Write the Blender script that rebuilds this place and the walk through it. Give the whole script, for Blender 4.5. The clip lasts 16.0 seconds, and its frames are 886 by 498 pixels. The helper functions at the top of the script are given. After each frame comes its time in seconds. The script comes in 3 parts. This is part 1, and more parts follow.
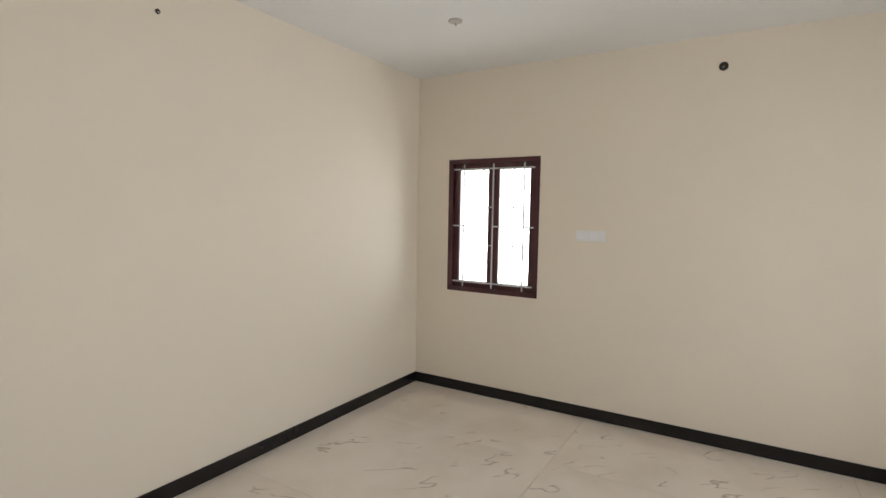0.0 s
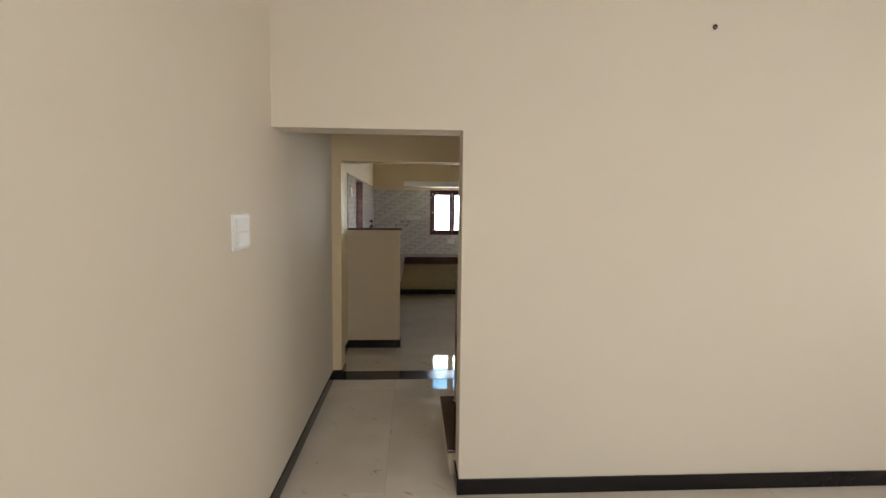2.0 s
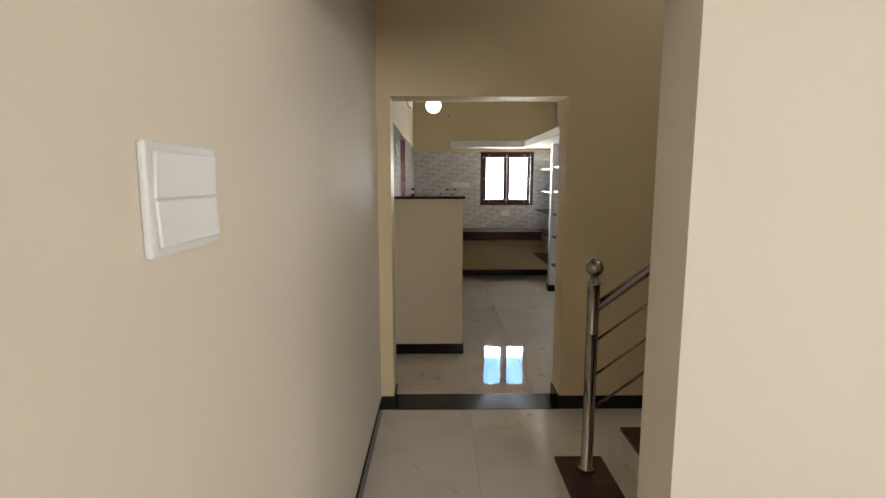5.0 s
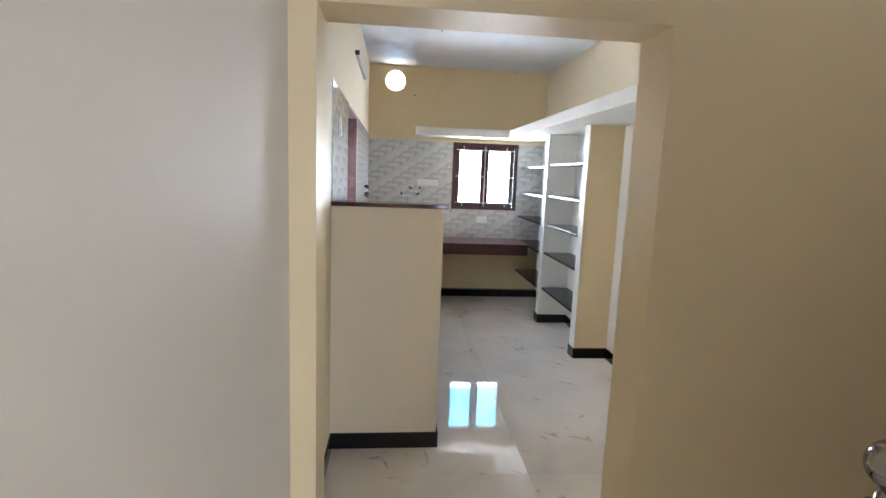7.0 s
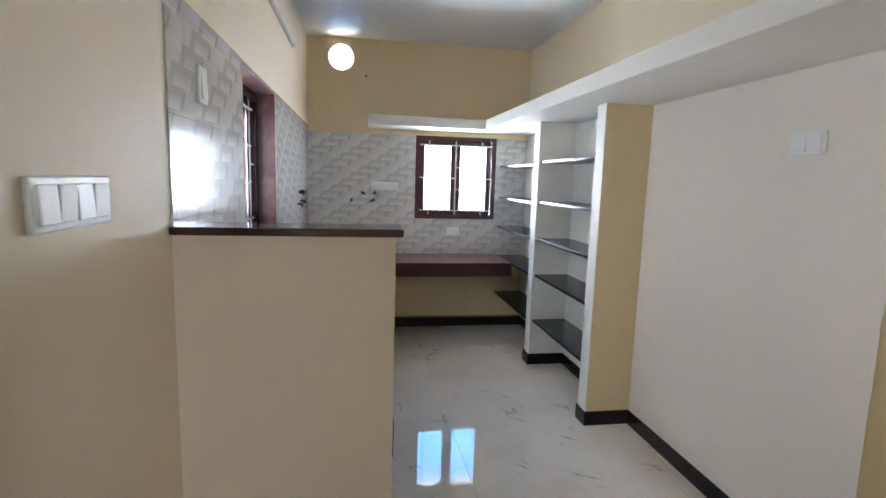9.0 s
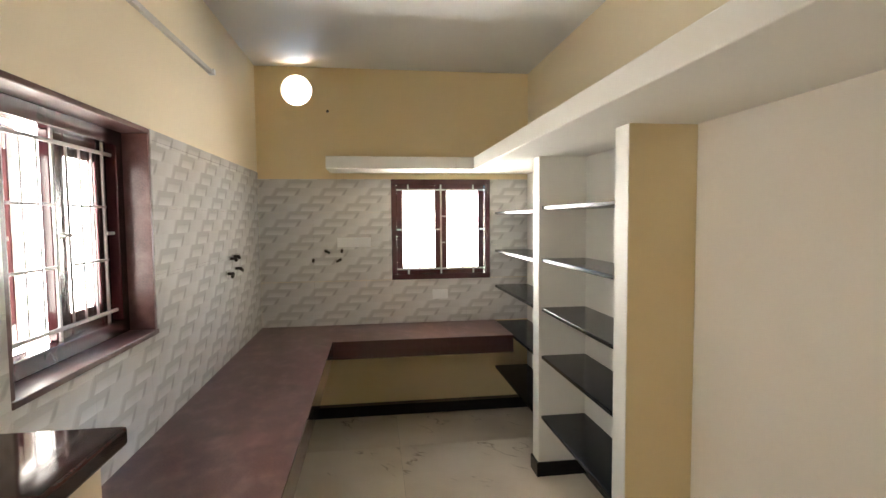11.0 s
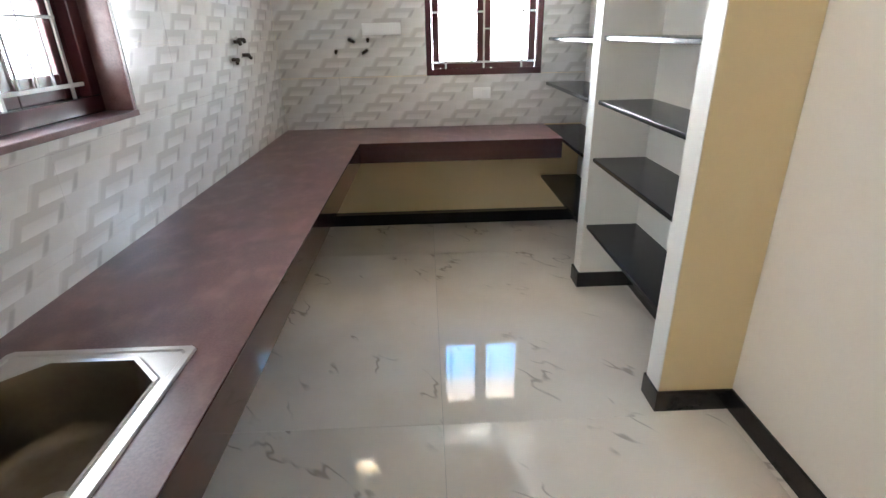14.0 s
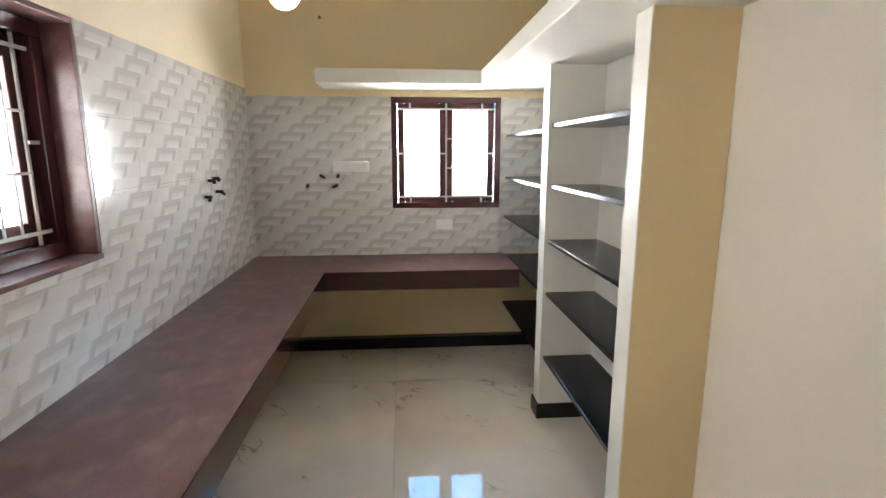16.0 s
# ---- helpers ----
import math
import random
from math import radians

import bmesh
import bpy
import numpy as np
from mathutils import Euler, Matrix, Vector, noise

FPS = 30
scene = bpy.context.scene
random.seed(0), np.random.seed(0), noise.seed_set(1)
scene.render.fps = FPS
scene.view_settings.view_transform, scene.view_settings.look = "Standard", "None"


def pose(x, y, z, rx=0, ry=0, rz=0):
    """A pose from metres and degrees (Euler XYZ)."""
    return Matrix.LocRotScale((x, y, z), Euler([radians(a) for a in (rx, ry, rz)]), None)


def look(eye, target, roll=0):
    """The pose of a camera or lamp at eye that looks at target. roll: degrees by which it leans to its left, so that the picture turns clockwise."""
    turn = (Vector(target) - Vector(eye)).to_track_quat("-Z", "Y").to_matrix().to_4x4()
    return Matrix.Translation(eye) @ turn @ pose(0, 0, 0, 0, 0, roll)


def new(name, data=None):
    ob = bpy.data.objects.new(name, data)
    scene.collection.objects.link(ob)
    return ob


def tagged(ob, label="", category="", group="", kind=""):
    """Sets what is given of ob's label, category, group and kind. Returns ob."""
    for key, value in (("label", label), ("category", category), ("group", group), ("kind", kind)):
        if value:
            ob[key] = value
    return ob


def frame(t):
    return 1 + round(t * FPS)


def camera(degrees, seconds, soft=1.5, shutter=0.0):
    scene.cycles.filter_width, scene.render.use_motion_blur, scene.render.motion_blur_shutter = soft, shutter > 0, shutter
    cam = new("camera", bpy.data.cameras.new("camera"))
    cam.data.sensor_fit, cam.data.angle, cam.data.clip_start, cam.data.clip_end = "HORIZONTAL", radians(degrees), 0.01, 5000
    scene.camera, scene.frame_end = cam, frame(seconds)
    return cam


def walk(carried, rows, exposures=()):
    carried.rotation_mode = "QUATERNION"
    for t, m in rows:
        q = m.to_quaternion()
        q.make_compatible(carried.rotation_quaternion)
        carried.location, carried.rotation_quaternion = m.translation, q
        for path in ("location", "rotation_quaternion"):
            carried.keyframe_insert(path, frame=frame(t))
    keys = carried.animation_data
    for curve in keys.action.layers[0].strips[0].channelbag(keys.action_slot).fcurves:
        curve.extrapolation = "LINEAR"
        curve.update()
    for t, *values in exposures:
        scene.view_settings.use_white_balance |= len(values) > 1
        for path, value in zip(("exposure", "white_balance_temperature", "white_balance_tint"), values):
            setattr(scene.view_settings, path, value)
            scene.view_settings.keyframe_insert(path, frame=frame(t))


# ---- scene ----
cam = camera(82.2, 16.0)
PATH = [
    (0, (0.895, -10.164, 1.715), (2.606, -9.137, 1.579), 1.0),
    (0.5, (0.96, -10.25, 1.735), (2.21, -8.696, 1.598), 1.4),
    (1, (0.953, -10.265, 1.758), (1.701, -8.418, 1.591), 0.7),
    (1.5, (0.891, -10.261, 1.758), (1.278, -8.306, 1.595), 1.1),
    (2, (0.804, -10.254, 1.741), (0.921, -8.263, 1.581), 0.6),
    (2.5, (0.734, -10.205, 1.727), (0.679, -8.213, 1.554), 0.1),
    (3, (0.61, -10.104, 1.705), (0.517, -8.115, 1.515), 0.2),
    (3.5, (0.524, -9.864, 1.678), (0.45, -7.876, 1.471), 0.1),
    (6, (0.388, -7.754, 1.65), (0.496, -5.779, 1.352), 0.9),
    (6.5, (0.393, -7.335, 1.663), (0.551, -5.363, 1.367), 1.7),
    (7, (0.346, -6.914, 1.664), (0.546, -4.945, 1.374), 2.2),
    (7.5, (0.387, -6.515, 1.637), (0.614, -4.548, 1.357), 2.0),
    (8, (0.417, -6.142, 1.64), (0.696, -4.182, 1.356), 2.3),
    (8.5, (0.448, -5.839, 1.645), (0.777, -3.886, 1.365), 1.8),
    (11, (0.974, -4.538, 1.75), (1.245, -2.56, 1.63), -0.5),
    (11.5, (1.026, -4.378, 1.806), (1.209, -2.387, 1.836), -0.4),
    (12, (1.08, -4.258, 1.754), (1.247, -2.268, 1.85), -0.2),
    (12.5, (1.097, -4.211, 1.686), (1.24, -2.218, 1.598), -0.6),
    (13, (1.107, -4.197, 1.612), (1.2, -2.224, 1.296), -1.2),
    (13.5, (1.125, -4.191, 1.552), (1.177, -2.274, 0.984), -1.6),
    (14, (1.122, -4.18, 1.518), (1.17, -2.342, 0.732), -1.3),
    (14.5, (1.138, -4.211, 1.568), (1.184, -2.413, 0.692), -1.2),
    (15, (1.158, -4.24, 1.634), (1.234, -2.381, 0.898), -0.9),
    (15.5, (1.148, -4.258, 1.656), (1.28, -2.336, 1.121), -0.4),
    (16, (1.217, -4.234, 1.667), (1.373, -2.276, 1.291), 0.0),
]
walk(cam, [(t, look(eye, target, roll)) for t, eye, target, roll in PATH], [(0, 0.2, 6050, 10), (1, 0.15, 6050, 10), (2, 0.35, 6400, 10), (3.7, 0.25, 6300, 10), (6, 1.4, 6100, 10), (7, 1.65, 5350, 10), (8.5, 1.35, 5150, 10), (11, 1.3, 6750, 10), (12, 1.3, 6800, 10), (12.5, 1.45, 6150, 10), (13.5, 1.5, 5700, 10), (14.3, 1.87, 5900, 10), (16, 1.6, 6150, 10)])

# ---------------- light and world ----------------
world = bpy.data.worlds.new("sky")
scene.world = world
world.use_nodes = True
wn = world.node_tree.nodes
sky = wn.new("ShaderNodeTexSky")
sky.sky_type = "NISHITA"
sky.sun_disc = False
sky.sun_elevation, sky.sun_rotation = radians(62), radians(180)
world.node_tree.links.new(sky.outputs[0], wn["Background"].inputs[0])
wn["Background"].inputs[1].default_value = 0.12

sun = new("sun", bpy.data.lights.new("sun", "SUN"))
sun.data.energy, sun.data.angle, sun.data.color = 3.0, radians(0.5), (1.0, 0.95, 0.88)
sun.matrix_world = look((3, -6, 10), (3, -6 + 4.7, 10 - 8.84))


def opening_lamp(name, eye, target, width, height, radiance, color):
    """An area lamp set in an opening, in place of daylight."""
    lamp = new(name, bpy.data.lights.new(name, "AREA"))
    lamp.data.shape, lamp.data.size, lamp.data.size_y = "RECTANGLE", width, height
    lamp.data.energy, lamp.data.color = radiance * math.pi * width * height, color
    lamp.matrix_world = look(eye, target)
    return lamp


DAY = (1.0, 0.98, 0.96)
opening_lamp("daylight_hall_south", (2.4, -12.5, 1.5), (2.4, -1, 1.5), 2.8, 1.6, 7.5, DAY)
# Fill lamp added above the stairs to brighten the dark passage; its source is unseen.
opening_lamp("stair_head_fill", (3.70, -6.1, 4.3), (1.5, -6.1, 3.6), 1.5, 1.1, 1.6, (1.0, 0.93, 0.82))


def bright_outside(name, corners, split, strength):
    """A plain glowing sheet outside a window, in place of overexposed daylight: bright below the height split, dim blue
    then tan bands above, set for the floor's reflections.
    """
    m = bpy.data.materials.new(name)
    m.use_nodes = True
    nt = m.node_tree
    nt.nodes.remove(nt.nodes["Principled BSDF"])
    em = nt.nodes.new("ShaderNodeEmission")
    geo, sep, ramp, scale = (nt.nodes.new(k) for k in ("ShaderNodeNewGeometry", "ShaderNodeSeparateXYZ", "ShaderNodeMapRange", "ShaderNodeValToRGB"))
    nt.links.new(geo.outputs["Position"], sep.inputs[0])
    nt.links.new(sep.outputs[2], ramp.inputs[0])
    ramp.inputs[1].default_value, ramp.inputs[2].default_value = split - 1, split + 2
    nt.links.new(ramp.outputs[0], scale.inputs[0])
    stops = scale.color_ramp.elements
    stops[0].position, stops[0].color = 0.31, (1.0, 0.95, 0.90, 1)
    stops[1].position, stops[1].color = 0.36, (0.055, 0.13, 0.225, 1)
    stops.new(0.62).color = (0.055, 0.13, 0.225, 1)
    stops.new(0.67).color = (0.17, 0.14, 0.12, 1)
    nt.links.new(scale.outputs[0], em.inputs[0])
    em.inputs[1].default_value = strength
    nt.links.new(em.outputs[0], nt.nodes["Material Output"].inputs[0])
    me = bpy.data.meshes.new(name)
    me.from_pydata(corners, [], [(0, 1, 2, 3)])
    me.materials.append(m)
    return tagged(new("backdrop", me), "glowing sheet standing in for bright daylight outside the window", "backdrop", kind="structure")


def upright(x0, y0, x1, y1, z0, z1):
    return [(x0, y0, z0), (x1, y1, z0), (x1, y1, z1), (x0, y0, z1)]


# Glowing sheets added outside the windows; they also light the rooms.
bright_outside("outside_north", upright(-2.5, 1.7, 5.5, 1.7, -0.44, 4.6), 2.05, 28)
bright_outside("outside_west", upright(-1.2, -5.4, -1.2, -0.2, -0.44, 3.6), 3.0, 12)
bright_outside("outside_east", upright(6.4, -10.4, 6.4, -5.6, -0.44, 3.6), 2.4, 6)

# ---------------- materials ----------------


def mat(name, color, rough=0.5, metal=0.0, grain=None, bump=0.0, bump_scale=60.0, spec=0.5, coat=0.0):
    """A principled material; grain: (second colour, scale, amount) of large stains over fine noise."""
    m = bpy.data.materials.new(name)
    m.use_nodes = True
    nt = m.node_tree
    b = nt.nodes["Principled BSDF"]
    b.inputs["Base Color"].default_value = (*color, 1)
    b.inputs["Roughness"].default_value = rough
    b.inputs["Metallic"].default_value = metal
    b.inputs["Specular IOR Level"].default_value = spec
    b.inputs["Coat Weight"].default_value = coat
    geo = nt.nodes.new("ShaderNodeNewGeometry")
    if grain:
        other, scale, amount = grain
        big = nt.nodes.new("ShaderNodeTexNoise")
        big.inputs["Scale"].default_value, big.inputs["Detail"].default_value = scale, 5
        fine = nt.nodes.new("ShaderNodeTexNoise")
        fine.inputs["Scale"].default_value, fine.inputs["Detail"].default_value = scale * 6, 4
        add = nt.nodes.new("ShaderNodeMath")
        add.operation = "MULTIPLY_ADD"
        ramp = nt.nodes.new("ShaderNodeMapRange")
        mix = nt.nodes.new("ShaderNodeMix")
        mix.data_type = "RGBA"
        for n in (big, fine):
            nt.links.new(geo.outputs["Position"], n.inputs["Vector"])
        nt.links.new(fine.outputs[0], add.inputs[0])
        add.inputs[1].default_value = 0.35
        nt.links.new(big.outputs[0], add.inputs[2])
        nt.links.new(add.outputs[0], ramp.inputs[0])
        ramp.inputs[1].default_value, ramp.inputs[2].default_value = 0.25, 1.1
        ramp.inputs[4].default_value = amount
        nt.links.new(ramp.outputs[0], mix.inputs[0])
        mix.inputs[6].default_value, mix.inputs[7].default_value = (*color, 1), (*other, 1)
        nt.links.new(mix.outputs[2], b.inputs["Base Color"])
        rr = nt.nodes.new("ShaderNodeMapRange")
        nt.links.new(big.outputs[0], rr.inputs[0])
        rr.inputs[1].default_value, rr.inputs[2].default_value = 0.3, 0.7
        rr.inputs[3].default_value, rr.inputs[4].default_value = rough * 0.96, min(1, rough * 1.05)
        nt.links.new(rr.outputs[0], b.inputs["Roughness"])
    if bump:
        bn = nt.nodes.new("ShaderNodeTexNoise")
        bn.inputs["Scale"].default_value, bn.inputs["Detail"].default_value = bump_scale, 4
        nt.links.new(geo.outputs["Position"], bn.inputs["Vector"])
        bp = nt.nodes.new("ShaderNodeBump")
        bp.inputs["Strength"].default_value, bp.inputs["Distance"].default_value = bump, 0.004
        nt.links.new(bn.outputs[0], bp.inputs["Height"])
        nt.links.new(bp.outputs[0], b.inputs["Normal"])
    return m


def math_node(nt, op, a, b=None, c=None):
    n = nt.nodes.new("ShaderNodeMath")
    n.operation = op
    for i, v in enumerate((a, b, c)):
        if v is None:
            continue
        if isinstance(v, (int, float)):
            n.inputs[i].default_value = v
        else:
            nt.links.new(v, n.inputs[i])
    return n.outputs[0]


def smooth(nt, v, lo, hi):
    n = nt.nodes.new("ShaderNodeMapRange")
    n.interpolation_type = "SMOOTHSTEP"
    nt.links.new(v, n.inputs[0])
    n.inputs[1].default_value, n.inputs[2].default_value = lo, hi
    return n.outputs[0]


def blend(nt, f, a, b):
    n = nt.nodes.new("ShaderNodeMix")
    n.data_type = "RGBA"
    nt.links.new(f, n.inputs[0])
    for i, v in ((6, a), (7, b)):
        if isinstance(v, tuple):
            n.inputs[i].default_value = (*v, 1)
        else:
            nt.links.new(v, n.inputs[i])
    return n.outputs[2]


def marble(name):
    """Polished white vitrified tile with thin grey-brown veins."""
    m = mat(name, (0.72, 0.69, 0.65), 0.035, spec=0.45)
    nt = m.node_tree
    b = nt.nodes["Principled BSDF"]
    geo = nt.nodes.new("ShaderNodeNewGeometry")
    info = nt.nodes.new("ShaderNodeObjectInfo")
    off = nt.nodes.new("ShaderNodeVectorMath")
    off.operation = "ADD"
    nt.links.new(geo.outputs["Position"], off.inputs[0])
    shift = nt.nodes.new("ShaderNodeCombineXYZ")
    nt.links.new(math_node(nt, "MULTIPLY", info.outputs["Random"], 40.0), shift.inputs[2])
    nt.links.new(shift.outputs[0], off.inputs[1])
    turn, stretch = nt.nodes.new("ShaderNodeMapping"), nt.nodes.new("ShaderNodeMapping")
    turn.inputs["Rotation"].default_value = (0, 0, radians(48))
    stretch.inputs["Scale"].default_value = (1.3, 3.6, 1)
    nt.links.new(off.outputs[0], turn.inputs[0])
    nt.links.new(turn.outputs[0], stretch.inputs[0])
    warp = nt.nodes.new("ShaderNodeTexNoise")
    warp.inputs["Scale"].default_value, warp.inputs["Detail"].default_value = 1.2, 3
    warp.inputs["Roughness"].default_value = 0.5
    nt.links.new(stretch.outputs[0], warp.inputs["Vector"])
    line = math_node(nt, "ABSOLUTE", math_node(nt, "SUBTRACT", warp.outputs[0], 0.5))
    vein = math_node(nt, "SUBTRACT", 1.0, smooth(nt, line, 0.0, 0.016))
    gate = nt.nodes.new("ShaderNodeTexNoise")
    gate.inputs["Scale"].default_value, gate.inputs["Detail"].default_value = 4.5, 2
    nt.links.new(off.outputs[0], gate.inputs["Vector"])
    vein = math_node(nt, "MULTIPLY", vein, smooth(nt, gate.outputs[0], 0.52, 0.66))
    cloud = nt.nodes.new("ShaderNodeTexNoise")
    cloud.inputs["Scale"].default_value, cloud.inputs["Detail"].default_value = 2.2, 6
    nt.links.new(off.outputs[0], cloud.inputs["Vector"])
    base = blend(nt, smooth(nt, cloud.outputs[0], 0.35, 0.7), (0.77, 0.70, 0.605), (0.70, 0.625, 0.53))
    nt.links.new(blend(nt, math_node(nt, "MULTIPLY", vein, 0.6), base, (0.26, 0.21, 0.16)), b.inputs["Base Color"])
    rough = nt.nodes.new("ShaderNodeMapRange")
    nt.links.new(cloud.outputs[0], rough.inputs[0])
    rough.inputs[3].default_value, rough.inputs[4].default_value = 0.02, 0.045
    nt.links.new(rough.outputs[0], b.inputs["Roughness"])
    return m


def relief_tile(name):
    """Glazed wall tile printed with slanted grey and white blocks."""
    m = mat(name, (0.6, 0.58, 0.55), 0.16)
    nt = m.node_tree
    b = nt.nodes["Principled BSDF"]
    geo = nt.nodes.new("ShaderNodeNewGeometry")
    sep = nt.nodes.new("ShaderNodeSeparateXYZ")
    nt.links.new(geo.outputs["Position"], sep.inputs[0])
    u = math_node(nt, "ADD", sep.outputs[0], sep.outputs[1])
    v = sep.outputs[2]
    H, P = 0.0675, 0.40
    row = math_node(nt, "FLOOR", math_node(nt, "DIVIDE", v, H))
    fv = math_node(nt, "FRACT", math_node(nt, "DIVIDE", v, H))
    a = math_node(nt, "SUBTRACT", math_node(nt, "DIVIDE", u, P), math_node(nt, "MULTIPLY", row, 0.25))
    fa = math_node(nt, "FRACT", math_node(nt, "SUBTRACT", a, math_node(nt, "MULTIPLY", fv, 0.10)))

    def span(w, lo, hi, e):
        return math_node(nt, "MULTIPLY", smooth(nt, w, lo, lo + e), math_node(nt, "SUBTRACT", 1.0, smooth(nt, w, hi - e, hi)))

    shade = span(fa, 0.02, 0.56, 0.03)
    bar = math_node(nt, "MULTIPLY", span(fa, 0.10, 0.50, 0.025), span(fv, -0.12, 0.62, 0.12))
    side = math_node(nt, "MULTIPLY", span(fa, 0.49, 0.57, 0.03), span(fv, 0.05, 0.85, 0.15))
    light = blend(nt, smooth(nt, fa, 0.55, 1.0), (0.60, 0.585, 0.56), (0.68, 0.67, 0.645))
    col = blend(nt, shade, light, (0.525, 0.51, 0.485))
    col = blend(nt, bar, col, blend(nt, smooth(nt, fv, 0.0, 0.6), (0.70, 0.69, 0.665), (0.60, 0.585, 0.56)))
    col = blend(nt, math_node(nt, "MULTIPLY", side, 0.55), col, (0.36, 0.345, 0.325))
    noise_n = nt.nodes.new("ShaderNodeTexNoise")
    noise_n.inputs["Scale"].default_value, noise_n.inputs["Detail"].default_value = 7, 4
    nt.links.new(geo.outputs["Position"], noise_n.inputs["Vector"])
    col = blend(nt, math_node(nt, "MULTIPLY", smooth(nt, noise_n.outputs[0], 0.4, 0.75), 0.3), col, (0.50, 0.48, 0.45))
    nt.links.new(col, b.inputs["Base Color"])
    return m


def dusty_granite(name):
    """Dark red granite under a film of construction dust: cloudy smears, fine speckle, wiped and stained patches."""
    m = mat(name, (0.09, 0.04, 0.038), 0.3)
    nt = m.node_tree
    b = nt.nodes["Principled BSDF"]
    geo = nt.nodes.new("ShaderNodeNewGeometry")

    def noise(scale, detail, stretch=(1, 1, 1), turn=0.0, distort=0.0):
        mp = nt.nodes.new("ShaderNodeMapping")
        mp.inputs["Scale"].default_value, mp.inputs["Rotation"].default_value = stretch, (0, 0, radians(turn))
        nt.links.new(geo.outputs["Position"], mp.inputs[0])
        n = nt.nodes.new("ShaderNodeTexNoise")
        n.inputs["Scale"].default_value, n.inputs["Detail"].default_value = scale, detail
        n.inputs["Distortion"].default_value = distort
        nt.links.new(mp.outputs[0], n.inputs["Vector"])
        return n.outputs[0]

    clouds = noise(3.4, 8)
    smear = noise(11.0, 8, (1.0, 0.6, 1.0), 25)
    speck = noise(140.0, 3)
    col = blend(nt, smooth(nt, speck, 0.35, 0.68), (0.072, 0.027, 0.027), (0.112, 0.049, 0.046))
    col = blend(nt, math_node(nt, "MULTIPLY", smooth(nt, clouds, 0.25, 0.80), 0.75), col, (0.165, 0.088, 0.082))
    col = blend(nt, math_node(nt, "MULTIPLY", smooth(nt, smear, 0.42, 0.82), 0.75), col, (0.225, 0.135, 0.120))
    col = blend(nt, math_node(nt, "MULTIPLY", smooth(nt, noise(6.5, 6), 0.45, 0.80), 0.7), col, (0.048, 0.020, 0.021))
    streak = smooth(nt, noise(3.0, 2, (6.0, 0.55, 1.0), -32), 0.70, 0.80)
    col = blend(nt, math_node(nt, "MULTIPLY", streak, 0.45), col, (0.27, 0.17, 0.15))
    nt.links.new(col, b.inputs["Base Color"])
    rr = nt.nodes.new("ShaderNodeMapRange")
    nt.links.new(clouds, rr.inputs[0])
    rr.inputs[1].default_value, rr.inputs[2].default_value = 0.35, 0.7
    rr.inputs[3].default_value, rr.inputs[4].default_value = 0.31, 0.36
    nt.links.new(rr.outputs[0], b.inputs["Roughness"])
    return m


PAINT = mat("cream_paint", (0.79, 0.715, 0.595), 0.66, grain=((0.76, 0.69, 0.575), 1.3, 0.8), bump=0.08, bump_scale=14)
CREAM = mat("warm_cream_paint", (0.80, 0.70, 0.515), 0.6, grain=((0.77, 0.67, 0.49), 1.3, 0.8), bump=0.08, bump_scale=14)
YELLOW = mat("yellow_cream_paint", (0.82, 0.67, 0.41), 0.5, grain=((0.79, 0.64, 0.39), 1.3, 0.8), bump=0.08, bump_scale=14)
# Cream made paler and cooler, with the west window's daylight in the colour.
CREAM_DAYLIT = mat("cream_paint_daylit", (0.80, 0.74, 0.645), 0.6, grain=((0.77, 0.71, 0.615), 1.3, 0.8), bump=0.08, bump_scale=14)
WHITE = mat("off_white_paint", (0.82, 0.80, 0.74), 0.5, grain=((0.78, 0.76, 0.70), 2.0, 0.8), bump=0.08, bump_scale=14)
CEILING = mat("ceiling_paint", (0.82, 0.82, 0.81), 0.6, grain=((0.78, 0.78, 0.78), 1.2, 0.9), bump=0.06, bump_scale=10)
GRANITE_BLACK = mat("black_granite", (0.012, 0.010, 0.010), 0.16, spec=0.32, grain=((0.017, 0.015, 0.015), 30, 0.8))
SLATE = mat("black_slab", (0.010, 0.011, 0.013), 0.2, spec=0.3, grain=((0.0132, 0.0142, 0.0162), 60, 0.9))
GRANITE_RED = dusty_granite("dusty_red_granite")
GRANITE_FACE = mat("polished_red_granite", (0.042, 0.015, 0.012), 0.06, spec=0.45, grain=((0.065, 0.028, 0.022), 40, 0.8))
WOOD = mat("maroon_varnished_wood", (0.052, 0.013, 0.017), 0.22, grain=((0.078, 0.022, 0.026), 9, 0.9), bump=0.05, bump_scale=90)
STEEL = mat("stainless_steel", (0.50, 0.48, 0.45), 0.3, metal=1.0, grain=((0.44, 0.42, 0.39), 12, 0.9))
CHROME = mat("polished_steel", (0.42, 0.39, 0.36), 0.16, metal=1.0, grain=((0.30, 0.27, 0.24), 14, 0.9))
STEEL_DULL = mat("soiled_stainless_steel", (0.24, 0.205, 0.16), 0.42, metal=1.0, grain=((0.14, 0.11, 0.08), 9, 0.9), bump=0.05, bump_scale=40)
BAR = mat("grey_painted_steel", (0.60, 0.57, 0.57), 0.35, grain=((0.5, 0.48, 0.48), 30, 0.7))
PLASTIC = mat("white_plastic", (0.80, 0.80, 0.79), 0.34, grain=((0.79, 0.79, 0.77), 20, 0.5))
PVC = mat("grey_pvc", (0.56, 0.53, 0.47), 0.4, grain=((0.4, 0.38, 0.35), 30, 0.6))
DARK = mat("dark_hole", (0.03, 0.022, 0.015), 0.9, grain=((0.05, 0.04, 0.03), 40, 0.7))
